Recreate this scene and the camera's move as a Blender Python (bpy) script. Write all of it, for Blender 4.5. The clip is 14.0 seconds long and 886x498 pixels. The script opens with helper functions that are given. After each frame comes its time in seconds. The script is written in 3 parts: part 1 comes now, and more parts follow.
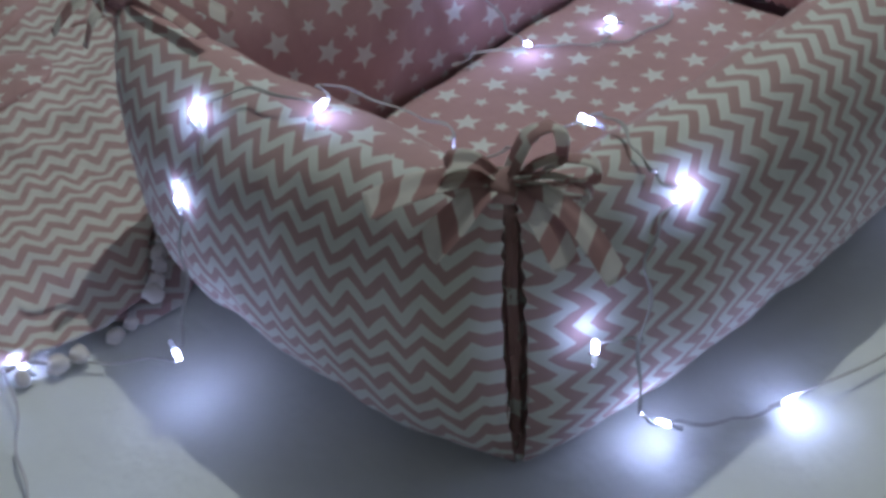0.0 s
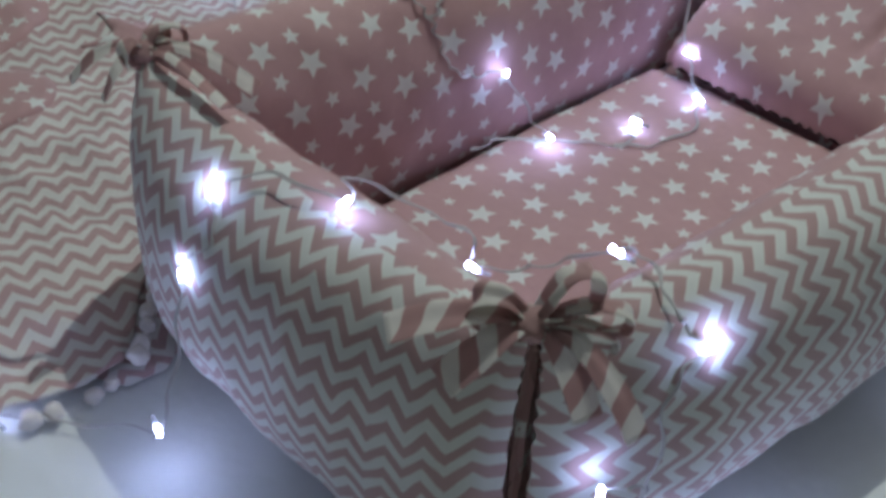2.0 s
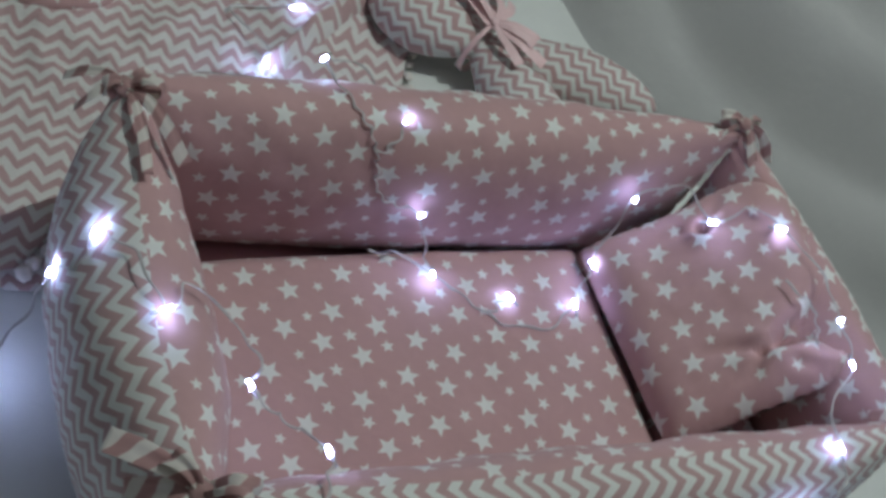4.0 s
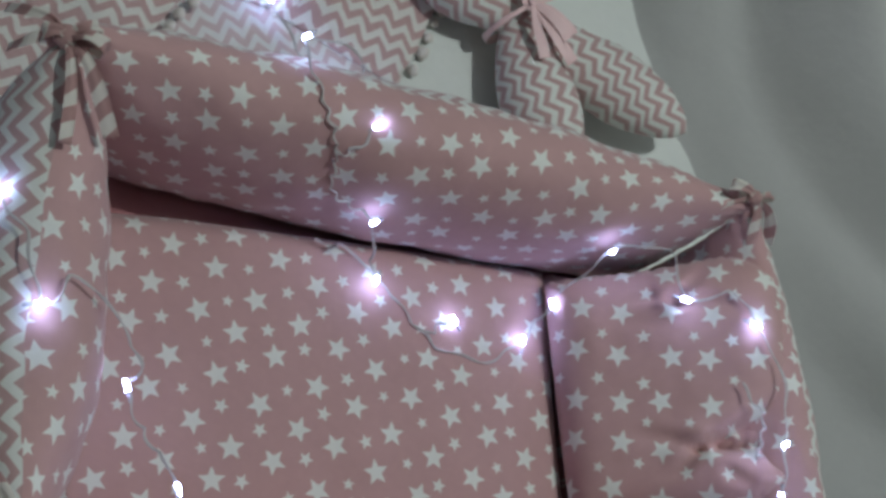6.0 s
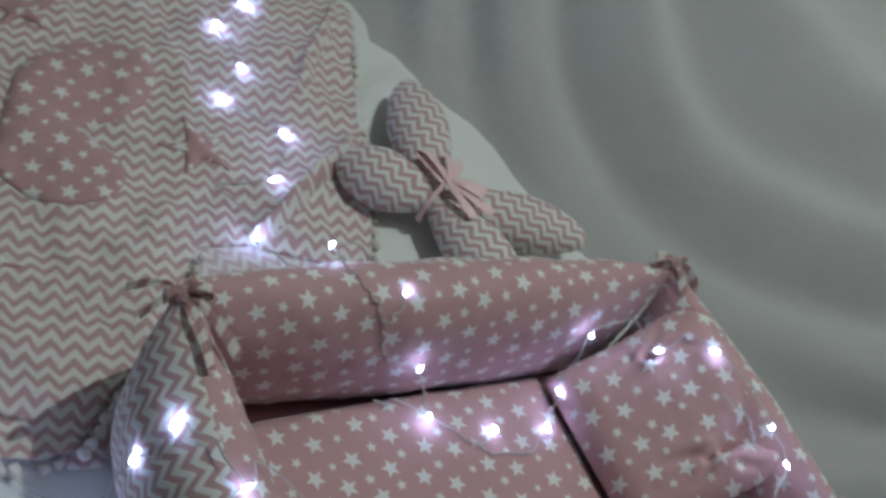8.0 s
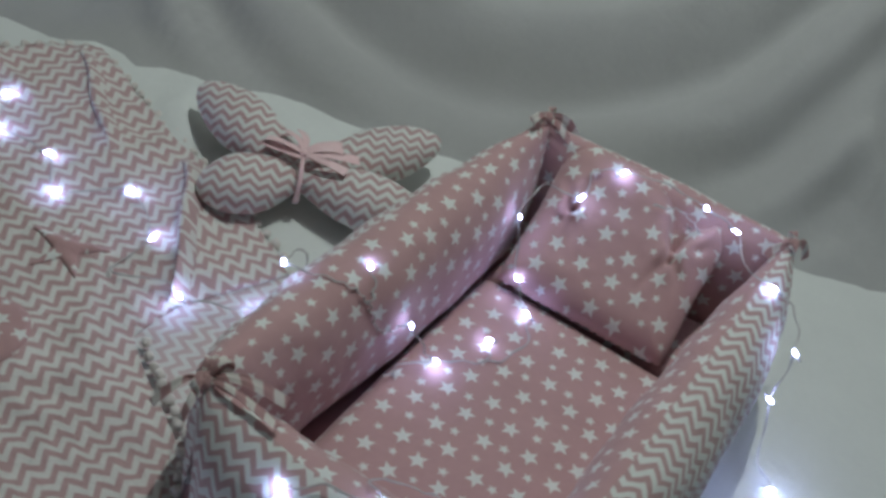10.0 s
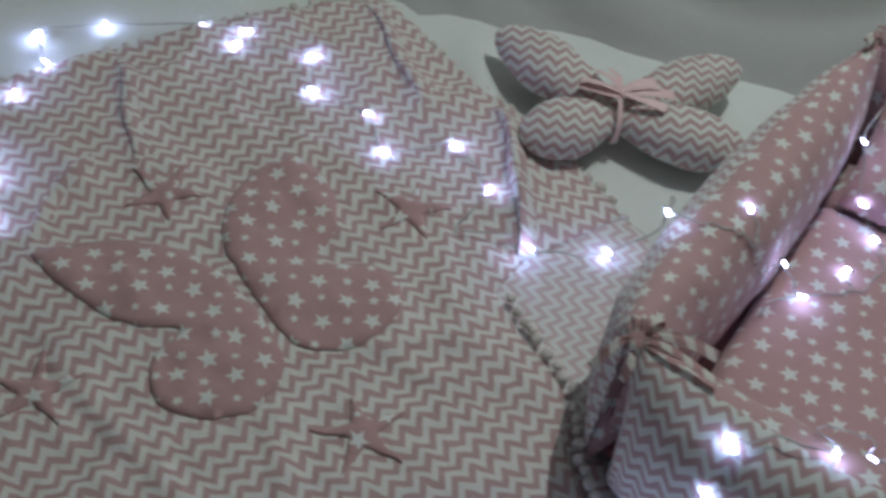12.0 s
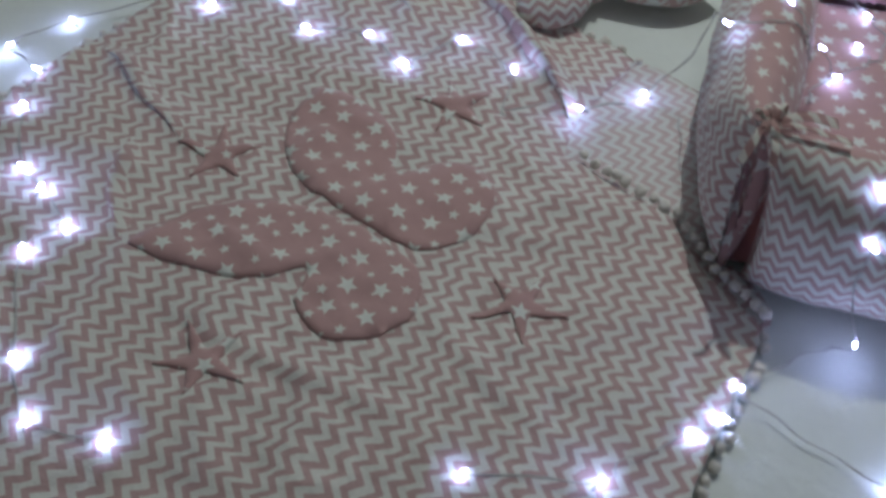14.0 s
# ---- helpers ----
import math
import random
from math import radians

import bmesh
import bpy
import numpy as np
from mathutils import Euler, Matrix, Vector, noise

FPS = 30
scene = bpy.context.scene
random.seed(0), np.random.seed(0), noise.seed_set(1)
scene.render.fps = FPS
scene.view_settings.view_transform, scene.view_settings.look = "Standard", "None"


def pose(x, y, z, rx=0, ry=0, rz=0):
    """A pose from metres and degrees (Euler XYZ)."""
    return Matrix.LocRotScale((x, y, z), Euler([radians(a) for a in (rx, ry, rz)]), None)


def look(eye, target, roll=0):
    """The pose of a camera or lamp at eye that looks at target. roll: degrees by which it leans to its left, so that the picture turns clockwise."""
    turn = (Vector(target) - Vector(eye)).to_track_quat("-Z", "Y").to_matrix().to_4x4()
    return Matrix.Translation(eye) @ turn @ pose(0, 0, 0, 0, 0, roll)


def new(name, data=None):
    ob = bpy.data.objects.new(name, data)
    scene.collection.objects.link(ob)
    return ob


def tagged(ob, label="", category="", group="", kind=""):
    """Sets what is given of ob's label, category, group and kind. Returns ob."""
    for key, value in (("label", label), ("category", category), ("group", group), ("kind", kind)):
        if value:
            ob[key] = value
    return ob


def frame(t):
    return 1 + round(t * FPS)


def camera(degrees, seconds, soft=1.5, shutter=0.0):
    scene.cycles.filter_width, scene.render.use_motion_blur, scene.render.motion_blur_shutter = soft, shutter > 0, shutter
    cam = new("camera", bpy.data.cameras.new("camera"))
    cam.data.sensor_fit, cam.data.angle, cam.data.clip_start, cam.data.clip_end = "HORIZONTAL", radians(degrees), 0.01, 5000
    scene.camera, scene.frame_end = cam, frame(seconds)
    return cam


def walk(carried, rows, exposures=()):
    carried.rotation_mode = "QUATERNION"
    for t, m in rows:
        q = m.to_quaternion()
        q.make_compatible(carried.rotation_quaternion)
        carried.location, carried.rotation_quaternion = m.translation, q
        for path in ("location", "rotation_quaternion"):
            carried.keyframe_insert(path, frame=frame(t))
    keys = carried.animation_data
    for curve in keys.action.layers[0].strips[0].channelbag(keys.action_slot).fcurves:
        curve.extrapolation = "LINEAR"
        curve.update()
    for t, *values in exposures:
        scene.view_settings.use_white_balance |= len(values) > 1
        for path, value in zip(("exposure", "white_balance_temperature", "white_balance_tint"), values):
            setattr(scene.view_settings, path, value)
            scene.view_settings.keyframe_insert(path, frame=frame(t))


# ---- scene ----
from mathutils.geometry import delaunay_2d_cdt

cam = camera(39.6, 14.0, soft=3.3, shutter=0.4)
PATH = [
    (0, (-0.292, -0.392, 0.704), (0.624, 0.856, -0.562), -4.5),
    (0.5, (-0.315, -0.363, 0.642), (0.685, 0.829, -0.614), -4.7),
    (1, (-0.301, -0.35, 0.591), (0.62, 0.858, -0.711), -4.4),
    (1.5, (-0.288, -0.31, 0.647), (0.616, 0.923, -0.642), 1.3),
    (2, (-0.28, -0.316, 0.735), (0.695, 0.908, -0.511), 4.0),
    (2.5, (-0.272, -0.309, 0.843), (0.689, 0.819, -0.499), 5.1),
    (3, (-0.226, -0.318, 0.97), (0.709, 0.721, -0.46), 13.0),
    (3.5, (-0.19, -0.297, 1.093), (0.695, 0.689, -0.405), 27.5),
    (3.7, (-0.169, -0.317, 1.118), (0.695, 0.71, -0.365), 31.1),
    (5.8, (0.0, -0.107, 1.197), (0.71, 0.719, -0.48), 52.5),
    (6, (-0.014, -0.092, 1.21), (0.728, 0.727, -0.457), 53.3),
    (6.5, (-0.075, -0.197, 1.225), (0.745, 0.723, -0.35), 49.2),
    (7, (-0.227, -0.309, 1.258), (0.637, 0.751, -0.201), 44.0),
    (7.5, (-0.344, -0.315, 1.288), (0.535, 0.838, -0.089), 38.1),
    (8, (-0.384, -0.299, 1.316), (0.615, 0.783, -0.036), 34.6),
    (8.2, (-0.385, -0.348, 1.317), (0.619, 0.725, -0.039), 30.1),
    (10.5, (-0.685, -0.055, 1.27), (0.669, 0.641, -0.027), 16.6),
    (11, (-0.73, -0.006, 1.27), (0.534, 0.667, -0.127), 15.9),
    (11.5, (-0.78, 0.066, 1.269), (0.442, 0.789, -0.139), 11.6),
    (12, (-0.818, 0.179, 1.262), (0.342, 0.932, -0.183), 10.2),
    (12.5, (-0.862, 0.358, 1.242), (0.319, 0.974, -0.249), 11.2),
    (13, (-0.909, 0.466, 1.224), (0.265, 0.91, -0.334), 8.8),
    (13.5, (-1.0, 0.455, 1.211), (0.237, 0.95, -0.28), 6.1),
    (14, (-1.131, 0.472, 1.167), (0.191, 0.907, -0.27), 4.0),
]
walk(cam, [(t, look(eye, target, roll)) for t, eye, target, roll in PATH], [(0.0, -0.12), (1.0, -0.12), (2.0, 0.18), (2.5, 0.26), (3.0, 0.16), (3.5, 0.06), (6.0, 0.0), (14.0, 0.0)])

# ---- world and light ----
world = bpy.data.worlds.new("room_world")
scene.world = world
world.use_nodes = True
world.node_tree.nodes["Background"].inputs["Color"].default_value = (0.03, 0.032, 0.035, 1)
world.node_tree.nodes["Background"].inputs["Strength"].default_value = 0.3


def lamp(name, kind, place, power, colour, size):
    data = bpy.data.lights.new(name, kind)
    data.energy, data.color = power, colour
    data.shadow_soft_size = size
    ob = new(name, data)
    ob.location = place
    return ob


CEILING_LAMP = (0.92, 0.62, 2.3)
lamp("ceiling_lamp_light", "POINT", CEILING_LAMP, 60, (0.915, 1.0, 0.985), 0.014)
LED_COLOUR = (0.45, 0.545, 1.0)
LED_POWER = 0.038


# ---- materials ----
class Tree:
    """Short-hand for node materials."""

    def __init__(self, name):
        self.mat = bpy.data.materials.new(name)
        self.mat.use_nodes = True
        self.nodes, self.links = self.mat.node_tree.nodes, self.mat.node_tree.links
        self.bsdf = self.nodes["Principled BSDF"]

    def node(self, kind, **values):
        n = self.nodes.new(kind)
        for key, value in values.items():
            setattr(n, key, value)
        return n

    def put(self, socket, value):
        if isinstance(value, bpy.types.NodeSocket):
            self.links.new(value, socket)
        else:
            socket.default_value = value

    def math(self, op, a, b=0.0, c=0.0):
        n = self.node("ShaderNodeMath", operation=op)
        for socket, value in zip(n.inputs, (a, b, c)):
            self.put(socket, value)
        return n.outputs[0]

    def mix(self, f, a, b):
        n = self.node("ShaderNodeMix", data_type="RGBA")
        self.put(n.inputs[0], f)
        for socket, value in ((n.inputs[6], a), (n.inputs[7], b)):
            self.put(socket, (*value, 1) if isinstance(value, tuple) else value)
        return n.outputs[2]

    def uv(self):
        n = self.node("ShaderNodeUVMap", uv_map="UVMap")
        s = self.node("ShaderNodeSeparateXYZ")
        self.links.new(n.outputs[0], s.inputs[0])
        return n.outputs[0], s.outputs[0], s.outputs[1]

    def noise(self, vector, scale, detail=3.0, rough=0.55):
        n = self.node("ShaderNodeTexNoise")
        n.inputs["Scale"].default_value, n.inputs["Detail"].default_value, n.inputs["Roughness"].default_value = scale, detail, rough
        if vector is not None:
            self.links.new(vector, n.inputs["Vector"])
        return n.outputs["Fac"]

    def ramp(self, value, low, high, a=0.0, b=1.0):
        n = self.node("ShaderNodeMapRange", interpolation_type="SMOOTHSTEP")
        for socket, v in zip(n.inputs, (value, low, high, a, b)):
            self.put(socket, v)
        return n.outputs[0]

    def bump(self, height, distance, strength=1.0, under=None):
        n = self.node("ShaderNodeBump")
        n.inputs["Strength"].default_value, n.inputs["Distance"].default_value = strength, distance
        self.links.new(height, n.inputs["Height"])
        if under is not None:
            self.links.new(under, n.inputs["Normal"])
        return n.outputs[0]

    def cloth(self, colour, place, thread=1500.0, wear=0.12, sheen=0.25, rough=0.88, crease=0.0025):
        """Woven cotton: uneven dye, fine weave and soft creases."""
        big, small = self.noise(place, 9.0, 4.0), self.noise(place, 90.0, 3.0)
        value = self.math("ADD", self.math("MULTIPLY", self.math("SUBTRACT", big, 0.5), wear * 2), self.math("MULTIPLY", self.math("SUBTRACT", small, 0.5), wear))
        hsv = self.node("ShaderNodeHueSaturation")
        self.put(hsv.inputs["Value"], self.math("ADD", 1.0, value))
        self.put(hsv.inputs["Color"], (*colour, 1) if isinstance(colour, tuple) else colour)
        self.links.new(hsv.outputs[0], self.bsdf.inputs["Base Color"])
        self.bsdf.inputs["Roughness"].default_value = rough
        self.bsdf.inputs["Sheen Weight"].default_value = sheen
        self.bsdf.inputs["Specular IOR Level"].default_value = 0.25
        weave = self.noise(place, thread, 1.0)
        soft = self.noise(place, 22.0, 3.0)
        normal = self.bump(weave, 0.0006, 0.35, self.bump(soft, crease, 0.8))
        self.links.new(normal, self.bsdf.inputs["Normal"])
        return self.mat


PINK, WHITE = (0.505, 0.314, 0.306), (0.72, 0.74, 0.70)
CHEVRON_PINK = (0.475, 0.318, 0.308)


def star_print(t, u, v, pitch, large, small, jitter):
    """Mask of printed five-pointed stars, large and small by turns, each turned and set off by chance."""
    a, b = t.math("DIVIDE", u, pitch), t.math("DIVIDE", v, pitch)
    row, column = t.math("FLOOR", b), t.math("FLOOR", a)
    both = t.node("ShaderNodeCombineXYZ")
    t.put(both.inputs[0], column), t.put(both.inputs[1], row)
    chance = t.node("ShaderNodeTexWhiteNoise", noise_dimensions="3D")
    t.links.new(both.outputs[0], chance.inputs[0])
    parts = t.node("ShaderNodeSeparateColor")
    t.links.new(chance.outputs["Color"], parts.inputs[0])
    x = t.math("SUBTRACT", t.math("SUBTRACT", t.math("FRACT", a), 0.5), t.math("MULTIPLY", t.math("SUBTRACT", parts.outputs[0], 0.5), jitter))
    y = t.math("SUBTRACT", t.math("SUBTRACT", t.math("FRACT", b), 0.5), t.math("MULTIPLY", t.math("SUBTRACT", parts.outputs[1], 0.5), jitter))
    r = t.math("MULTIPLY", t.math("SQRT", t.math("ADD", t.math("MULTIPLY", x, x), t.math("MULTIPLY", y, y))), pitch)
    angle = t.math("ADD", t.math("ARCTAN2", y, x), t.math("MULTIPLY", parts.outputs[2], 1.2566))
    fold = t.math("ABSOLUTE", t.math("SUBTRACT", t.math("FLOORED_MODULO", angle, 1.25664), 0.62832))
    # half of the small ones are smaller still
    odd = t.math("FLOORED_MODULO", t.math("ADD", row, column), 2.0)
    tiny = t.math("MULTIPLY", t.math("GREATER_THAN", chance.outputs["Value"], 0.5), 0.22)
    size = t.math("ADD", t.math("MULTIPLY", odd, large - small), t.math("MULTIPLY", small, t.math("SUBTRACT", 1.12, t.math("MULTIPLY", tiny, t.math("SUBTRACT", 1.0, odd)))))
    edge = t.math("ADD", t.math("MULTIPLY", t.math("MULTIPLY", r, t.math("COSINE", fold)), 0.384), t.math("MULTIPLY", t.math("MULTIPLY", r, t.math("SINE", fold)), 0.923))
    return t.ramp(t.math("SUBTRACT", edge, t.math("MULTIPLY", size, 0.384)), -0.0003, 0.0003, 1.0, 0.0)


def star_fabric():
    t = Tree("pink_star_cotton")
    place, u, v = t.uv()
    wob = t.math("MULTIPLY", t.math("SUBTRACT", t.noise(place, 12.0, 2.0), 0.5), 0.004)
    u, v = t.math("ADD", u, wob), t.math("SUBTRACT", v, wob)
    turned = t.math("ADD", t.math("MULTIPLY", u, 0.94), t.math("MULTIPLY", v, 0.34))
    rised = t.math("SUBTRACT", t.math("MULTIPLY", v, 0.94), t.math("MULTIPLY", u, 0.34))
    mask = star_print(t, turned, rised, 0.0335, 0.0130, 0.0073, 0.30)
    return t.cloth(t.mix(mask, PINK, WHITE), place)


def chevron_fabric(name, dark=CHEVRON_PINK, light=(0.68, 0.70, 0.66), wave=0.0280, pitch=0.0216, height=0.0156, pull=0.013, crease=0.0025):
    """Cotton printed with zigzag bands; pull: how far the cloth is drawn out of true."""
    t = Tree(name)
    place, u, v = t.uv()
    wob = t.math("MULTIPLY", t.math("SUBTRACT", t.noise(place, 11.0, 3.0), 0.5), pull)
    slip = t.math("MULTIPLY", t.math("SUBTRACT", t.noise(place, 5.5, 3.0, 0.62), 0.5), 1.6 * pull)
    zig = t.math("MULTIPLY", t.math("PINGPONG", t.math("ADD", u, wob), wave / 2), 2 * height / wave)
    band = t.math("FRACT", t.math("DIVIDE", t.math("ADD", t.math("ADD", v, t.math("ADD", wob, slip)), zig), pitch))
    tri = t.math("ABSOLUTE", t.math("SUBTRACT", band, 0.5))
    mask = t.ramp(tri, 0.235, 0.265)
    return t.cloth(t.mix(mask, light, dark), place, crease=crease)


def thin(mat, share):
    """Lets part of the light through a thin cloth."""
    nodes, links = mat.node_tree.nodes, mat.node_tree.links
    bsdf, out = nodes["Principled BSDF"], nodes["Material Output"]
    through_cloth, blend = nodes.new("ShaderNodeBsdfTranslucent"), nodes.new("ShaderNodeMixShader")
    blend.inputs[0].default_value = share
    links.new(bsdf.inputs["Base Color"].links[0].from_socket, through_cloth.inputs["Color"])
    links.new(bsdf.outputs[0], blend.inputs[1])
    links.new(through_cloth.outputs[0], blend.inputs[2])
    links.new(blend.outputs[0], out.inputs["Surface"])
    return mat


def plain_cloth(name, colour, **values):
    t = Tree(name)
    place = t.node("ShaderNodeTexCoord").outputs["Object"]
    return t.cloth(colour, place, **values)


def plain(name, colour, rough=0.5, metal=0.0, emit=0.0, clear=0.0):
    t = Tree(name)
    b = t.bsdf.inputs
    b["Base Color"].default_value, b["Roughness"].default_value, b["Metallic"].default_value = (*colour, 1), rough, metal
    b["Transmission Weight"].default_value = clear
    if emit:
        b["Emission Color"].default_value, b["Emission Strength"].default_value = (*LED_COLOUR, 1), emit
    return t.mat


STARS = star_fabric()
CHEVRON = chevron_fabric("pink_chevron_cotton")
SPREAD = chevron_fabric("pink_chevron_blanket_cotton", (0.50, 0.340, 0.330), (0.69, 0.68, 0.64), wave=0.0295, pitch=0.0240, height=0.0155, pull=0.018, crease=0.009)
# the nest's chevron cotton with its colours raised to stand for light on the bows
TIE = thin(chevron_fabric("pink_chevron_tie_cotton_lit", (0.60, 0.39, 0.37), (0.86, 0.84, 0.78), wave=0.060, pitch=0.0230, height=0.0150), 0.42)
REVERSE = chevron_fabric("chevron_cotton_reverse", (0.58, 0.46, 0.45), (0.69, 0.69, 0.66))
INNER_PINK = plain_cloth("plain_pink_cotton", (0.42, 0.19, 0.20))
SHEET = plain_cloth("white_sheet_cloth", (0.71, 0.74, 0.705), wear=0.05, crease=0.004, sheen=0.1, rough=0.7)
# darker than SHEET: the shade on the sloping cloth is put into its colour
DRAPE = plain_cloth("shade_toned_drape_cloth", (0.43, 0.435, 0.42), wear=0.06, crease=0.003, sheen=0.1, rough=0.75)
SATIN = plain_cloth("pink_satin", (0.84, 0.60, 0.60), wear=0.08, sheen=0.4, rough=0.26, crease=0.006)
YARN = plain_cloth("white_yarn", (0.72, 0.68, 0.63), thread=600.0, wear=0.2)
CORD = plain("clear_plastic_cord", (0.56, 0.55, 0.54), 0.2)
SLEEVE = plain("clear_led_plastic", (0.85, 0.86, 0.88), 0.15, clear=0.6)
GLOW = plain("lit_led", (0.9, 0.9, 1.0), 0.3, emit=55.0)
PAINT = plain_cloth("dim_wall_paint", (0.30, 0.30, 0.31), wear=0.04, sheen=0.0, rough=0.9)


# ---- helpers for building ----
def link(name, bm, material, parent=None, smooth=True):
    mesh = bpy.data.meshes.new(name)
    bm.to_mesh(mesh)
    bm.free()
    mesh.materials.append(material)
    if smooth:
        mesh.polygons.foreach_set("use_smooth", [True] * len(mesh.polygons))
    ob = new(name, mesh)
    ob.parent = parent
    return ob


def part(name, bm, material, parent, label=""):
    return tagged(link(name, bm, material, parent), label)


def thing(name, label, category, place=(0, 0, 0), group=""):
    ob = new(name)
    ob.location = place
    ob.empty_display_size = 0.02
    return tagged(ob, label, category, group)


def surface(point, nu, nv, place_uv, closed=False):
    """A bmesh over a grid: point(u, v) and place_uv(u, v), with u and v from 0 to 1."""
    bm = bmesh.new()
    layer = bm.loops.layers.uv.new("UVMap")
    rows = [[bm.verts.new(point(i / nu, j / nv)) for j in range(nv if closed else nv + 1)] for i in range(nu + 1)]
    for i in range(nu):
        for j in range(nv):
            k = (j + 1) % len(rows[0])
            face = bm.faces.new((rows[i][j], rows[i + 1][j], rows[i + 1][k], rows[i][k]))
            for loop, (a, b) in zip(face.loops, ((i, j), (i + 1, j), (i + 1, j + 1), (i, j + 1))):
                loop[layer].uv = place_uv(a / nu, b / nv)
    return bm


def glide(points, steps=8):
    """A smooth line through the points."""
    pts = [Vector(p) for p in points]
    pts = [2 * pts[0] - pts[1]] + pts + [2 * pts[-1] - pts[-2]]
    out = []
    for a, b, c, d in zip(pts, pts[1:], pts[2:], pts[3:]):
        for n in range(steps):
            t = n / steps
            out.append(0.5 * (2 * b + (c - a) * t + (2 * a - 5 * b + 4 * c - d) * t * t + (3 * b - a - 3 * c + d) * t**3))
    return out + [pts[-2]]


def tube(points, radius, sides=6, bm=None):
    """A round cord along the points."""
    bm = bm or bmesh.new()
    last = None
    side = Vector((0.31, 0.2, 0.93))
    for n, p in enumerate(points):
        ahead = (points[min(n + 1, len(points) - 1)] - points[max(n - 1, 0)]).normalized()
        side = (side - ahead * side.dot(ahead)).normalized()
        up = ahead.cross(side)
        ring = [bm.verts.new(p + radius * (math.cos(k * math.tau / sides) * side + math.sin(k * math.tau / sides) * up)) for k in range(sides)]
        if last:
            for k in range(sides):
                bm.faces.new((last[k], last[(k + 1) % sides], ring[(k + 1) % sides], ring[k]))
        last = ring
    return bm


def band(points, width, up, twist=0.0, thick=0.0010, pleat=0.10, bm=None):
    """A flat cloth ribbon with thickness, gathered at its start; up: the direction in which it is wide there."""
    bm = bm or bmesh.new()
    layer = bm.loops.layers.uv.active or bm.loops.layers.uv.new("UVMap")
    line = glide(points, 7)
    last, gone, count = None, 0.0, 7
    cross = [2 * k / (count - 1) - 1 for k in range(count)]
    cross = cross + cross[::-1]
    for n, p in enumerate(line):
        share = n / (len(line) - 1)
        ahead = (line[min(n + 1, len(line) - 1)] - line[max(n - 1, 0)]).normalized()
        wide = (Vector(up) - ahead * Vector(up).dot(ahead)).normalized()
        wide = Matrix.Rotation(radians(twist) * share, 3, ahead) @ wide
        flat = ahead.cross(wide)
        if n:
            gone += (p - line[n - 1]).length
        w = width * (0.34 + 0.66 * min(1, share * 1.5) ** 0.8) / 2
        fold = width * pleat * (1.1 - share)
        ring = [bm.verts.new(p + wide * w * x + flat * (thick * (-0.5 if k < count else 0.5) + fold * math.cos(x * 4.4 + 0.6))) for k, x in enumerate(cross)]
        if last:
            for k in range(2 * count):
                m = (k + 1) % (2 * count)
                face = bm.faces.new((last[k], last[m], ring[m], ring[k]))
                for loop, (x, y) in zip(face.loops, ((cross[k], before), (cross[m], before), (cross[m], gone), (cross[k], gone))):
                    loop[layer].uv = (x * w + 0.01, 0.8 * y + 0.006)
            for k in (0, count - 1, count, 2 * count - 1):
                bm.edges.get((last[k], ring[k])).smooth = False
        else:
            bm.faces.new(ring[::-1])
        last, before = ring, gone
    bm.faces.new(last)
    return bm


def ball(radius, bm=None, place=(0, 0, 0), squash=(1, 1, 1), divisions=2, rough=0.0):
    bm = bm or bmesh.new()
    made = bmesh.ops.create_icosphere(bm, subdivisions=divisions, radius=radius)["verts"]
    for v in made:
        v.co = Vector(place) + Vector([a * b for a, b in zip(v.co, squash)]) * (1 + rough * noise.noise(v.co * 1.7 / radius))
    return bm


def inside(p, ring):
    odd = False
    for a, b in zip(ring, ring[1:] + ring[:1]):
        if (a[1] > p[1]) != (b[1] > p[1]) and p[0] < (b[0] - a[0]) * (p[1] - a[1]) / (b[1] - a[1]) + a[0]:
            odd = not odd
    return odd


def near_line(p, line):
    """Distance from p to a line of points in plan, its sign (left or right of it) and the share along it."""
    best = (9.0, 1.0, 0.0)
    for n, (a, b) in enumerate(zip(line, line[1:])):
        a, b = Vector(a), Vector(b)
        s = max(0.0, min(1.0, (p - a).dot(b - a) / (b - a).length_squared))
        off = p - (a + s * (b - a))
        if off.length < best[0]:
            best = (off.length, math.copysign(1, (b - a).x * off.y - (b - a).y * off.x), (n + s) / (len(line) - 1))
    return best


def dense(ring, step):
    out = []
    for a, b in zip(ring, ring[1:] + ring[:1]):
        a, b = Vector(a), Vector(b)
        n = max(1, round((b - a).length / step))
        out += [a + (b - a) * k / n for k in range(n)]
    return out


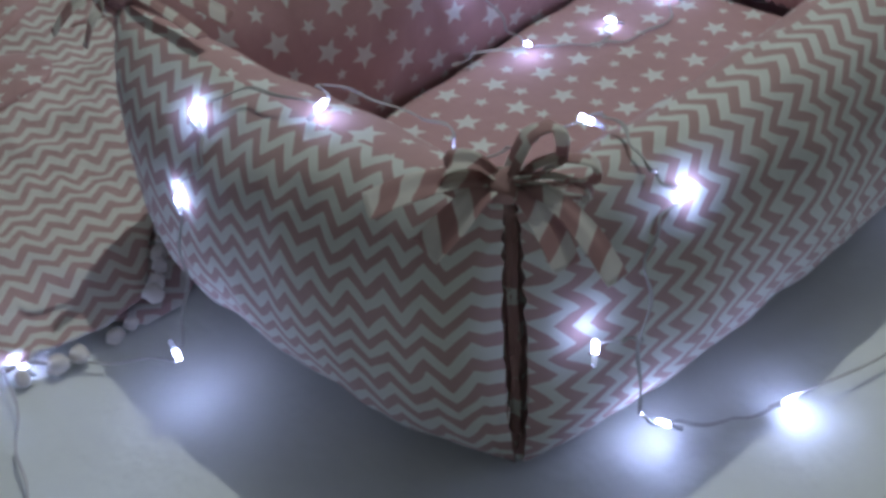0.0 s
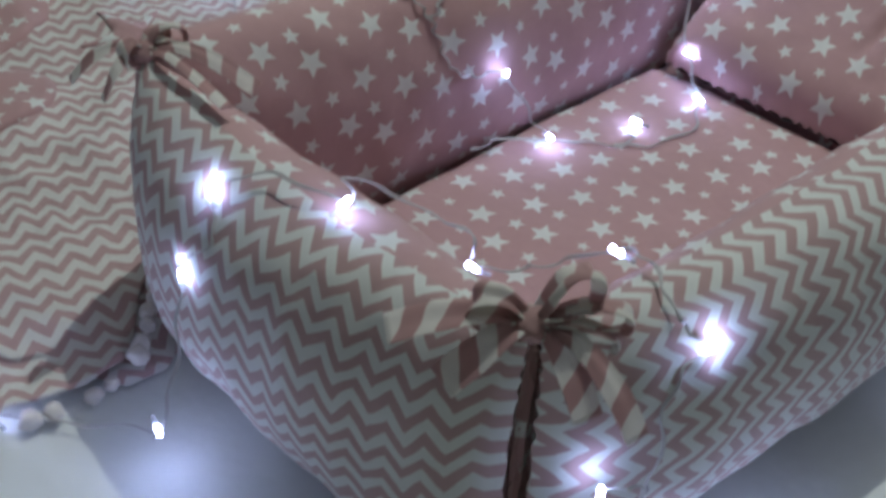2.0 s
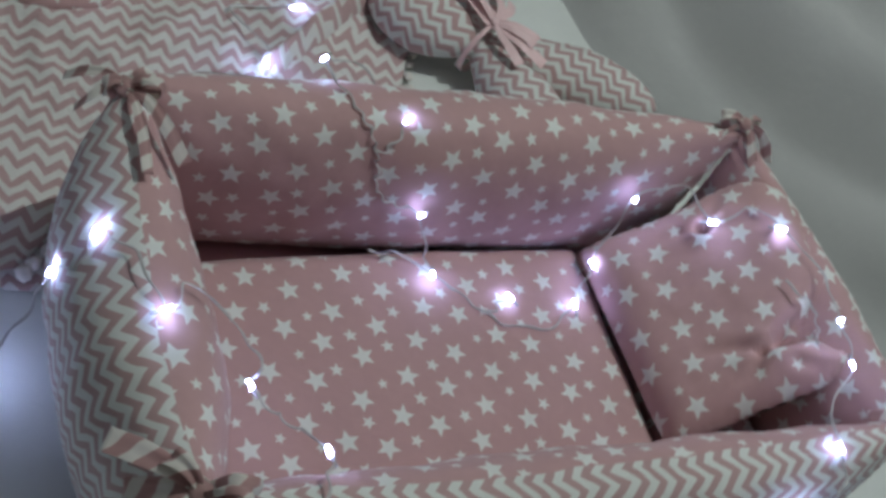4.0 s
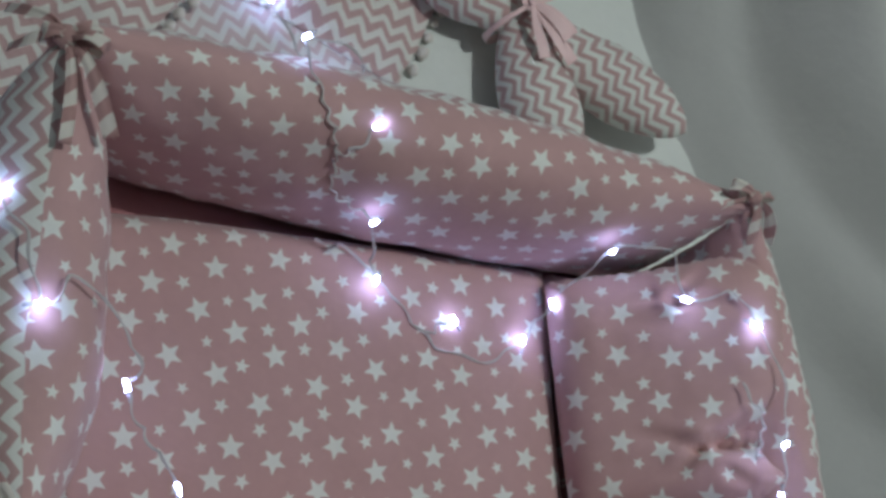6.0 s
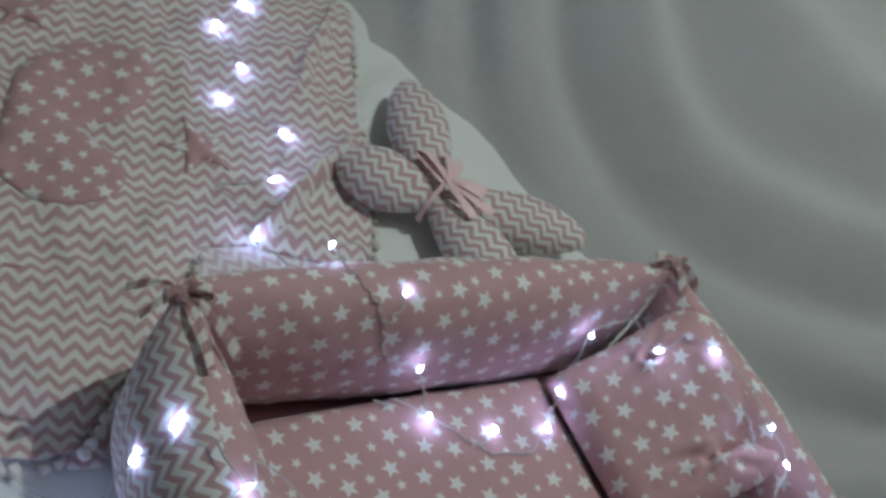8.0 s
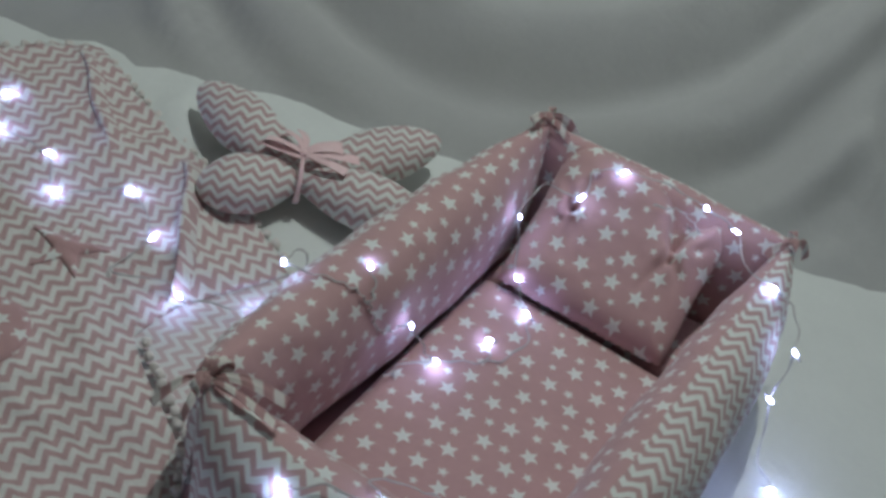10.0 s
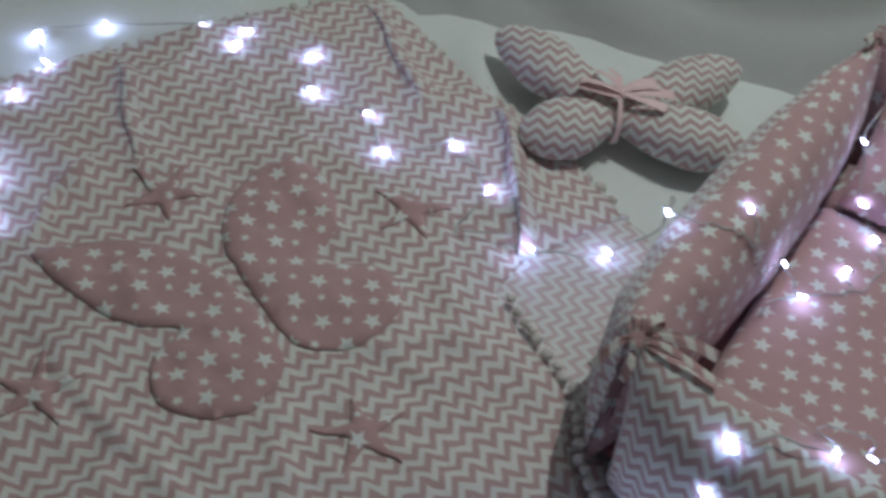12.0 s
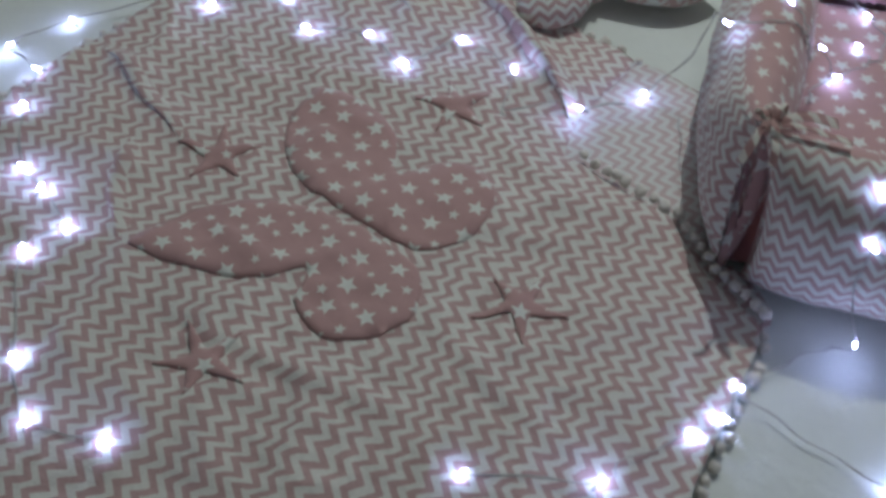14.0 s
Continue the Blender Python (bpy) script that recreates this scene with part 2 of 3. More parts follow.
def sheet(ring, step, height, turn=0.0, shift=(0, 0), thick=0.002):
    """A cloth cut to the ring (in plan) and laid to height(x, y), with turned-down edges."""
    edge = dense(ring, step)
    xs, ys = [p.x for p in edge], [p.y for p in edge]
    points = list(edge)
    lines = [(n, (n + 1) % len(edge)) for n in range(len(edge))]
    flat = [tuple(p) for p in edge]
    rim_points = np.array(flat)
    for i in range(int((max(xs) - min(xs)) / step) + 1):
        for j in range(int((max(ys) - min(ys)) / step) + 1):
            p = Vector((min(xs) + (i + 0.5 * (j % 2)) * step, min(ys) + j * step))
            if inside(p, flat) and ((rim_points - (p.x, p.y)) ** 2).sum(1).min() > (0.45 * step) ** 2:
                points.append(p)
    verts, _, faces, *_ = delaunay_2d_cdt(points, lines, [], 1, 1e-6)
    bm = bmesh.new()
    layer = bm.loops.layers.uv.new("UVMap")
    c, s = math.cos(turn), math.sin(turn)
    top = [bm.verts.new((p.x, p.y, height(p.x, p.y))) for p in verts]
    for f in faces:
        bm.faces.new([top[k] for k in f])
    rim = [e for e in bm.edges if e.is_boundary]
    made = bmesh.ops.extrude_edge_only(bm, edges=rim)["geom"]
    for v in made:
        if isinstance(v, bmesh.types.BMVert):
            v.co.z -= thick
    for face in bm.faces:
        for loop in face.loops:
            x, y = loop.vert.co.x - shift[0], loop.vert.co.y - shift[1]
            loop[layer].uv = (c * x + s * y, c * y - s * x)
    bmesh.ops.recalc_face_normals(bm, faces=bm.faces)
    return bm


def ripple(x, y, size, seed):
    return noise.fractal(Vector((x / size, y / size, seed)), 1.0, 2.0, 3)


# ---- the setting: sheet on the floor, drape, room ----
def floor_height(x, y):
    d, _, share = near_line(Vector((x, y)), ((0.50, 0.99), (0.545, 1.07), (0.63, 1.13)))
    ruck = 0.030 * math.exp(-((d / 0.022) ** 2)) * math.sin(math.pi * (0.1 + 0.8 * share))
    return ruck + 0.0025 * ripple(x, y, 0.35, 3.1) + 0.0012 * ripple(x, y, 0.09, 8.0) - 0.003


floor = link("floor", sheet([(-1.6, -1.2), (1.9, -1.2), (1.9, 2.1), (-1.6, 2.1)], 0.03, floor_height), SHEET)
tagged(floor, "off-white cotton sheet spread over the floor, faintly creased", "floor", kind="structure")


# The drape hangs along a line behind the things and runs out over the floor.
BASE_A, BASE_B = Vector((0.33, 1.72)), Vector((1.52, -0.42))
ALONG = (BASE_B - BASE_A).normalized()
BACK = Vector((-ALONG.y, ALONG.x))


def drape_point(u, v):
    s = -0.5 + u * 3.6
    # the lower edge lies unevenly on the floor
    front = 0.07 * ripple(s, 0.0, 0.34, 7.0) + 0.02 * ripple(s, 0.0, 0.09, 3.0)
    d = -0.03 + front * (1 - v) ** 4 + v * 1.06
    k = max(0.0, d)
    z = 1.05 * k * k / (k + 0.10) - 0.016 * max(0.0, 1 - 17 * v)
    p = BASE_A + ALONG * s + BACK * d
    # U-shaped swags that hang between the points at which the cloth is held
    w = (s - 1.17 + 0.65) % 1.3 - 0.65
    hang = d - 0.8 * w * w - 0.06 * (s - 1.2) + 0.03 * ripple(s, d, 0.5, 2.0)
    rise = 0.024 * math.sin(hang / 0.19 * math.tau + 0.4) + 0.010 * math.sin(hang / 0.083 * math.tau + 1.3) * (0.55 + 0.45 * math.sin(4.0 * s))
    rise += 0.009 * ripple(s, d, 0.20, 5.0)
    fall = min(1.0, max(0.0, (d + 0.02) / 0.16)) ** 1.2
    return (p.x, p.y, z + 0.004 + rise * fall)


drape = link("backdrop_drape", surface(drape_point, 160, 90, lambda u, v: (u * 3.6, v)), DRAPE)
tagged(drape, "cloth drape, its colour darkened for shade, hung in soft swags behind the bedding", "drape", kind="structure")


def box(x0, y0, z0, x1, y1, z1):
    bm = bmesh.new()
    bmesh.ops.create_cube(bm, size=1)
    for v in bm.verts:
        v.co = ((x0 + x1) / 2 + v.co.x * (x1 - x0), (y0 + y1) / 2 + v.co.y * (y1 - y0), (z0 + z1) / 2 + v.co.z * (z1 - z0))
    return bm


for name, sizes in (("wall_north", (-2.0, 2.4, -0.1, 2.6, 2.5, 2.6)), ("wall_south", (-2.0, -1.9, -0.1, 2.6, -1.8, 2.6)), ("wall_east", (2.5, -1.8, -0.1, 2.6, 2.4, 2.6)),
                    ("wall_west", (-2.1, -1.8, -0.1, -2.0, 2.4, 2.6)), ("ceiling", (-2.0, -1.8, 2.6, 2.5, 2.4, 2.7)), ("subfloor", (-2.0, -1.8, -0.1, 2.5, 2.4, -0.02))):
    tagged(link(name, box(*sizes), PAINT, smooth=False), "plain grey painted " + ("ceiling" if name == "ceiling" else "room surface"), "ceiling" if name == "ceiling" else "wall", kind="structure")


# ---- the baby nest ----
A, B, C, D = Vector((0.098, 0.066)), Vector((0.046, 0.479)), Vector((0.770, 0.532)), Vector((0.862, 0.152))
CENTRE = (A + B + C + D) / 4
nest = thing("baby_nest", "pink star and chevron cotton baby nest with tied padded sides", "baby nest", (CENTRE.x, CENTRE.y, 0))
NEST = Vector((CENTRE.x, CENTRE.y, 0))


def local(p):
    return Vector(p) - NEST


def bolster(p0, p1, sag, top, seed, thick, seam, draw, across=False, heel=0.0):
    """One padded side: star cotton within, chevron cotton without, gathered at both ends."""
    length = (p1 - p0).length
    ahead = (p1 - p0).normalized()
    inward = Vector((-ahead.y, ahead.x))
    if (CENTRE - p0).dot(inward) < 0:
        inward = -inward

    def at(u, turn):
        s = 2 * u - 1
        t = (thick - 0.010) * max(0.0, 1 - abs(s) ** 2.7) ** 0.55 + 0.010
        mid = sag * (1 - s**4)
        high = top + 0.012 * s**4 - 0.006 * (1 - s * s) + 0.004 * ripple(u * length, seed, 0.12, 2.0)
        low = 0.003 + 0.006 * abs(s) ** 6
        c, k = math.cos(turn), math.sin(turn)
        # rounder below than above
        power = 0.88 if k > 0 else 0.98
        x = math.copysign(abs(c) ** power, c) * t / 2
        z = (high + low) / 2 + math.copysign(abs(k) ** power, k) * (high - low) / 2
        gather = 0.0045 * abs(s) ** 8 * math.sin(15 * turn + seed * 3 + 2.0 * ripple(turn, u, 0.5, seed))
        x += math.copysign(gather, c)
        x += 0.006 * ripple(u * length + seed, turn * 0.08, 0.08, seed) * (1 - s**6)
        # the middle of each end draws back from the corner
        end = (draw[0] if s < 0 else draw[1]) * (1 - k * k) * abs(s) ** 12 * math.copysign(1, s)
        # and its lower part may slant back
        end += heel * (0.5 - 0.5 * k) * max(0.0, s) ** 5
        p = p0 + ahead * (u * length - end) + inward * (mid + x)
        return Vector((p.x, p.y, max(z, 0.002)))

    def panel(a, b, flip):
        samples = [at(0.5, radians(a + (b - a) * n / 40)) for n in range(41)]
        arc = [0.0]
        for p, q in zip(samples, samples[1:]):
            arc.append(arc[-1] + (q - p).length)

        def place_uv(u, v):
            along, up = (u * length if flip else length - u * length) + seed * 0.37, arc[min(40, round(v * 40))] + seed * 0.21
            return (up, along) if across and not flip else (along, up)

        bm = surface(lambda u, v: local(at(u, radians(a + (b - a) * v))), 90, 40, place_uv)
        bmesh.ops.recalc_face_normals(bm, faces=bm.faces)
        return bm

    def end_cap(u):
        """The gathered cloth that closes one end."""
        bm = bmesh.new()
        layer = bm.loops.layers.uv.new("UVMap")
        rim = [local(at(u, n / 36 * math.tau)) for n in range(36)]
        heart = sum(rim, Vector()) / 36
        drawn = Vector((*(ahead * (0.028 if u < 0.5 else -0.028)), 0))
        verts = [bm.verts.new(p) for p in rim]
        ring = [bm.verts.new(p + (heart - p) * 0.6 + drawn) for p in rim]
        last = bm.verts.new(heart + drawn * 1.4)
        for n in range(36):
            m = (n + 1) % 36
            for face in (bm.faces.new((verts[n], verts[m], ring[m], ring[n])), bm.faces.new((ring[n], ring[m], last))):
                for loop in face.loops:
                    loop[layer].uv = (loop.vert.co.x + loop.vert.co.y, loop.vert.co.z)
        bmesh.ops.recalc_face_normals(bm, faces=bm.faces)
        return bm

    side = new("bolster")
    side.parent = nest
    tagged(side, "padded side bolster, chevron outside and stars inside")
    part("inner_panel", panel(-88, seam, True), STARS, side, "dusty pink cotton printed with white stars")
    part("outer_panel", panel(seam, 272, False), CHEVRON, side, "pink and white chevron cotton")
    for u in (0.0, 1.0):
        part("end_cap", end_cap(u), STARS, side, "gathered pink cotton end")
    return at


side_foot = bolster(A, B, -0.004, 0.244, 0.3, 0.142, 91, (0.003, 0.020), heel=0.030)
side_near = bolster(A, D, -0.016, 0.242, 1.7, 0.128, 78, (0.003, 0.012), True)
side_far = bolster(B, C, -0.011, 0.248, 2.9, 0.135, 112, (0.018, 0.020), True)
side_head = bolster(D, C, -0.026, 0.244, 4.1, 0.100, 98, (0.010, 0.016))


# the mattress ends in front of the pillow; a second pad lies under it
MATTRESS = [(0.115, 0.085), (0.075, 0.395), (0.10, 0.402), (0.20, 0.423), (0.40, 0.4525), (0.630, 0.4815), (0.682, 0.142), (0.45, 0.105)]
END_PAD = [(0.638, 0.482), (0.75, 0.490), (0.83, 0.2), (0.79, 0.155), (0.690, 0.143)]
mattress_rim = np.array([tuple(Vector(a).lerp(Vector(b), k / 60)) for ring in (MATTRESS, END_PAD) for a, b in zip(ring, ring[1:] + ring[:1]) for k in range(60)])


def mattress_point(x, y):
    d = ((mattress_rim - (x, y)) ** 2).sum(1).min() ** 0.5
    return 0.079 + 0.003 * ripple(x, y, 0.2, 1.0) - 0.022 * math.exp(-((d / 0.010) ** 2))


bm = sheet([tuple(CENTRE + (Vector(p) - CENTRE) * 0.95) for p in (A, B, C, D)], 0.04, lambda x, y: 0.022 + 0.002 * ripple(x, y, 0.1, 2.0), thick=0.01)
for v in bm.verts:
    v.co -= NEST
part("base_panel", bm, INNER_PINK, nest, "plain dark pink cotton base")
for ring in (MATTRESS, END_PAD):
    bm = sheet(ring, 0.012, mattress_point, turn=0.12, thick=0.05)
    for v in bm.verts:
        v.co -= NEST
    part("mattress", bm, STARS, nest, "flat pink mattress printed with white stars")


def bow(place, tails, loops, knot=0.011):
    """A cloth bow: a gathered knot, loops and hanging tails given as lines from the knot."""
    place = Vector(place)
    b = new("bow")
    b.parent = nest
    tagged(b, "chevron cotton tie knotted in a bow")
    part("knot", ball(knot, None, local(place), (1, 1, 0.9), 3, 0.25), TIE, b)
    for line, width, up, twist in tails:
        part("tail", band([local(place + Vector(p)) for p in line], width, up, twist), TIE, b)
    for reach, rise, width in loops:
        out, lift = Vector(reach), Vector((0, 0, rise))
        line = [place, place + out * 0.5 + lift * 1.1, place + out + lift * 0.8, place + out * 1.05 - lift * 0.1, place + out * 0.55 - lift * 0.35, place]
        part("loop", band([local(p) for p in line], width, (out.y, -out.x, 0.6 * out.length), 15), TIE, b)
    return b


bow((A.x - 0.005, A.y - 0.002, 0.263),
    [([(0, 0, 0), (-0.020, 0.014, 0.008), (-0.046, 0.030, 0.006), (-0.072, 0.046, -0.004)], 0.021, (0.55, 0.75, 0.35), 0),
     ([(0, 0, 0), (-0.016, 0.002, 0.002), (-0.036, 0.008, -0.014), (-0.054, 0.014, -0.030)], 0.022, (-0.15, 0.9, 0.25), 0),
     ([(0, 0, 0), (0.001, -0.018, 0.000), (0.001, -0.038, -0.014), (0.000, -0.054, -0.032)], 0.019, (0.95, 0.0, 0.25), 0),
     ([(0, 0, 0), (0.010, -0.026, 0.002), (0.016, -0.056, -0.016), (0.020, -0.076, -0.040)], 0.016, (0.9, 0.1, 0.3), 0)],
    [((0.030, -0.012, 0.014), 0.022, 0.036), ((0.042, -0.028, 0.000), 0.013, 0.030), ((0.034, -0.030, -0.010), 0.010, 0.022), ((-0.024, 0.022, 0.008), 0.012, 0.022)], 0.012)
bow((B.x - 0.004, B.y - 0.010, 0.257),
    [([(0, 0, 0), (0.018, -0.018, 0.008), (0.036, -0.044, 0.004), (0.056, -0.074, -0.012)], 0.014, (0.7, 0.6, 0.25), 15),
     ([(0, 0, 0), (0.008, -0.026, 0.007), (0.016, -0.060, 0.000), (0.020, -0.094, -0.006)], 0.011, (0.9, 0.3, 0.1), -15),
     ([(0, 0, 0), (-0.014, 0.010, 0.005), (-0.034, 0.014, 0.000), (-0.052, 0.022, -0.020)], 0.010, (0, 0.4, 1), 50),
     ([(0, 0, 0), (-0.014, -0.004, 0.004), (-0.030, -0.012, -0.004), (-0.042, -0.014, -0.022)], 0.010, (0.2, 0.8, 0.6), 20)],
    [((0.030, -0.004, 0.002), 0.015, 0.022), ((0.022, 0.014, 0.000), 0.012, 0.018), ((-0.018, -0.006, 0.002), 0.011, 0.016)])
bow((C.x - 0.002, C.y + 0.004, 0.266),
    [([(0, 0, 0), (0.014, -0.010, 0.003), (0.026, -0.022, -0.006), (0.034, -0.036, -0.022)], 0.014, (0.3, 0.3, 1), 25),
     ([(0, 0, 0), (-0.018, -0.006, -0.004), (-0.04, -0.018, -0.03), (-0.066, -0.03, -0.066)], 0.006, (0, 0.6, 0.6), 60),
     ([(0, 0, 0), (0.006, -0.014, -0.002), (0.010, -0.028, -0.014), (0.016, -0.042, -0.026)], 0.012, (0.8, 0.2, 0.3), 10)],
    [((-0.030, 0.004, 0.002), 0.008, 0.016), ((0.016, 0.004, 0.002), 0.008, 0.013)], 0.009)
bow((D.x + 0.002, D.y - 0.002, 0.254),
    [([(0, 0, 0), (0.012, -0.008, 0.002), (0.020, -0.014, -0.010), (0.026, -0.020, -0.028)], 0.013, (0.3, 0.3, 1), 20),
     ([(0, 0, 0), (-0.016, 0.006, 0.002), (-0.030, 0.014, -0.004), (-0.042, 0.018, -0.016)], 0.012, (0, 0.5, 1), 25)],
    [((0.014, 0.010, 0.002), 0.008, 0.012), ((-0.016, -0.006, 0.002), 0.008, 0.012)], 0.009)


# ---- cushion in the nest ----
def cushion():
    """A soft pillow leaning on the head side; its head edge is drawn in to a deep notch with a pointed lobe beside it."""
    corners = [(-0.124, 0.0), (-0.122, 0.112), (-0.108, 0.126), (0.0, 0.124), (0.07, 0.128), (0.108, 0.120), (0.128, 0.090), (0.126, 0.020), (0.116, -0.024), (0.094, -0.056), (0.082, -0.080),
               (0.090, -0.100), (0.102, -0.112), (0.098, -0.126), (0.060, -0.140), (-0.02, -0.138), (-0.110, -0.140), (-0.124, -0.122)]
    ring = [(p.x, p.y) for p in glide([(*p, 0) for p in corners] + [(*corners[0], 0)], 4)[:-1]]
    rim = np.array([tuple(p) for p in dense(ring, 0.004)])
    # folds that run out from the notch and from the pinched place by the far edge
    folds = (((0.018, -0.082), (-0.020, -0.066), (-0.055, -0.060)), ((0.018, -0.082), (-0.006, -0.104), (-0.03, -0.112)), ((0.020, 0.078), (0.044, 0.100), (0.066, 0.126)),
             ((0.020, 0.078), (0.060, 0.072), (0.100, 0.050)), ((0.020, 0.078), (-0.010, 0.084), (-0.04, 0.082)), ((0.045, -0.110), (0.062, -0.122), (0.070, -0.136)))

    def height(x, y):
        d = ((rim - (x, y)) ** 2).sum(1).min() ** 0.5
        swell = min(1.0, d / 0.052)
        z = 0.039 * (1 - (1 - swell) ** 2.4) ** 0.6 + 0.003 * ripple(x, y, 0.06, 3.0) * swell
        z -= 0.024 * math.exp(-(((x - 0.020) / 0.011) ** 2 + ((y - 0.078) / 0.009) ** 2))
        for line in folds:
            off, _, share = near_line(Vector((x, y)), line)
            z -= 0.009 * (1 - share) ** 0.7 * math.exp(-((off / 0.0055) ** 2)) * swell ** 0.4
            z += 0.004 * (1 - share) * math.exp(-(((off - 0.014) / 0.008) ** 2)) * swell
        off, _, share = near_line(Vector((x, y)), ((0.012, -0.083), (0.05, -0.076), (0.10, -0.068)))
        z -= min(z + 0.004, 0.046 * min(1.0, 0.45 + 1.5 * share)) * math.exp(-((off / (0.0045 + 0.017 * share)) ** 4))
        return z

    ob = thing("nest_pillow", "plump pink star cotton pillow with a pinched head edge", "pillow")
    ob.matrix_basis = pose(0.738, 0.350, 0.158, 0, -36, 12)
    part("front_cover", sheet(ring, 0.0055, height, turn=0.25, shift=(0.3, 0.2), thick=0.001), STARS, ob)
    part("back_cover", sheet(ring, 0.012, lambda x, y: -0.8 * height(x, y), turn=0.25, thick=-0.001), STARS, ob)
    return ob


cushion()


# ---- blanket ----
FOLDS = ((((0.467, 0.955), (0.404, 0.882), (0.341, 0.819), (0.258, 0.745)), 0.034, 0.020), (((0.523, 1.286), (0.448, 1.149), (0.389, 1.041)), 0.018, 0.02),
         (((0.124, 1.444), (0.05, 1.336), (-0.018, 1.234)), 0.014, 0.018), (((-0.041, 1.299), (-0.132, 1.271), (-0.234, 1.205)), 0.012, 0.016), (((-0.187, 0.79), (-0.25, 0.712), (-0.303, 0.596)), 0.016, 0.016),
         (((-0.234, 1.195), (-0.403, 1.179), (-0.579, 1.233)), 0.013, 0.02), (((-0.252, 0.949), (-0.374, 0.874), (-0.543, 0.849)), 0.015, 0.018), (((-0.316, 1.049), (-0.335, 0.92), (-0.34, 0.785)), 0.018, 0.014))


UNDER = ((0.18, 0.731), (0.258, 0.739), (0.434, 0.692))


def blanket_height(x, y):
    z = 0.014 + 0.008 * ripple(x, y, 0.16, 4.0) + 0.0045 * ripple(x, y, 0.06, 6.0)
    # sharp little rucks between the smooth stretches
    z += 0.006 * max(0.0, 1 - 3.2 * abs(ripple(x + 0.5 * y, y - 0.3 * x, 0.19, 9.0))) ** 2
    for line, high, wide in FOLDS:
        d, sign, share = near_line(Vector((x, y)), line)
        z += 0.6 * high * math.exp(-((d / (wide * (2.0 if sign > 0 else 0.7))) ** 2)) * math.sin(math.pi * (0.12 + 0.8 * share)) ** 0.5
    # it lies low where it meets the turned corner
    return z - (z - 0.0075) * math.exp(-((near_line(Vector((x, y)), UNDER)[0] / 0.02) ** 2))


blanket = thing("blanket", "pink chevron cotton blanket with star appliques and pompon trim, spread flat", "blanket")
TRIM = [(-0.142, 0.412), (-0.064, 0.404), (-0.028, 0.415), (-0.006, 0.443), (0.025, 0.492), (0.068, 0.532), (0.103, 0.556), (0.128, 0.617), (0.155, 0.688), (0.18, 0.731)]
EDGE = [(0.258, 0.739), (0.434, 0.692), (0.458, 0.751), (0.479, 0.85), (0.495, 0.959), (0.514, 1.098), (0.551, 1.271), (0.521, 1.318), (0.339, 1.401), (0.128, 1.471), (-0.062, 1.515), (-0.9, 1.661)]
RING = [(-0.9, 0.44), (-0.30, 0.432)] + TRIM + EDGE
CHEVRON_TURN = -0.14
part("cloth", sheet(RING, 0.010, blanket_height, turn=CHEVRON_TURN), SPREAD, blanket)


def crease(line, high):
    """A pleat of the blanket that stands up and leans over to one side."""
    way = glide([(*p, 0) for p in line], 10)

    def at(u, v):
        n = min(len(way) - 1, round(u * (len(way) - 1)))
        p = way[n]
        ahead = (way[min(n + 1, len(way) - 1)] - way[max(n - 1, 0)]).normalized()
        left = Vector((-ahead.y, ahead.x, 0))
        tall = high * math.sin(math.pi * (0.04 + 0.92 * u)) ** 0.7 * (1 + 0.3 * ripple(u, 0, 0.2, high * 90))
        across = 0.030 * v - 0.008 - 0.010 * math.sin(math.pi * v) + 0.004 * math.sin(9 * u)
        q = p + left * across
        return Vector((q.x, q.y, blanket_height(q.x, q.y) - 0.003 + tall * math.sin(math.pi * v) ** 0.6 * (1 - 0.35 * v)))

    def place_uv(u, v):
        q = at(u, v)
        return (q.x + 0.4 * q.z + 0.010 * v, q.y + 0.012 * v)

    return surface(at, len(way) - 1, 14, place_uv)


for line, high, wide in FOLDS[:4]:
    part("crease", crease(line, high * 0.9), SPREAD, blanket, "raised pleat in the chevron cotton")


def flap_height(x, y):
    return 0.004 + 0.0015 * ripple(x, y, 0.06, 7.0)


FLAP = [(0.060, 0.470), (0.094, 0.504), (0.246, 0.528), (0.399, 0.563), (0.436, 0.652), (0.445, 0.721), (0.255, 0.796), (0.123, 0.78), (0.038, 0.644), (0.015, 0.595)]
part("turned_corner", sheet(FLAP, 0.014, flap_height, turn=0.5), REVERSE, blanket, "paler reverse side of the chevron cotton")
LOWER_CORNER = [(-0.06, 0.430), (-0.034, 0.396), (0.002, 0.397), (0.036, 0.424), (0.060, 0.455), (0.085, 0.530), (0.06, 0.560), (-0.02, 0.53), (-0.06, 0.47)]
part("lower_corner", sheet(LOWER_CORNER, 0.012, flap_height, turn=0.15), SPREAD, blanket, "corner of the chevron cotton lying on the floor")


def smooth_ring(points):
    return [(p.x, p.y) for p in glide([(*p, 0) for p in points] + [(*points[0], 0)], 5)[:-1]]


def puffed(ring, high, step=0.012, turn=0.0):
    """A padded applique with a stitched edge, laid on the blanket."""
    # the stitching puckers the edge
    ring = [(p[0] + 0.0022 * ripple(p[0], p[1], 0.012, 1.5), p[1] + 0.0022 * ripple(p[0], p[1], 0.012, 9.5)) for p in dense(ring, 0.009)]
    rim = np.array([tuple(p) for p in dense(ring, 0.006)])

    def height(x, y):
        d = ((rim - (x, y)) ** 2).sum(1).min() ** 0.5
        return blanket_height(x, y) + 0.0035 + (high + 0.005 * ripple(x, y, 0.03, 3.3)) * (1 - math.exp(-d / 0.014))

    return sheet(ring, step, height, turn=turn, thick=0.004)


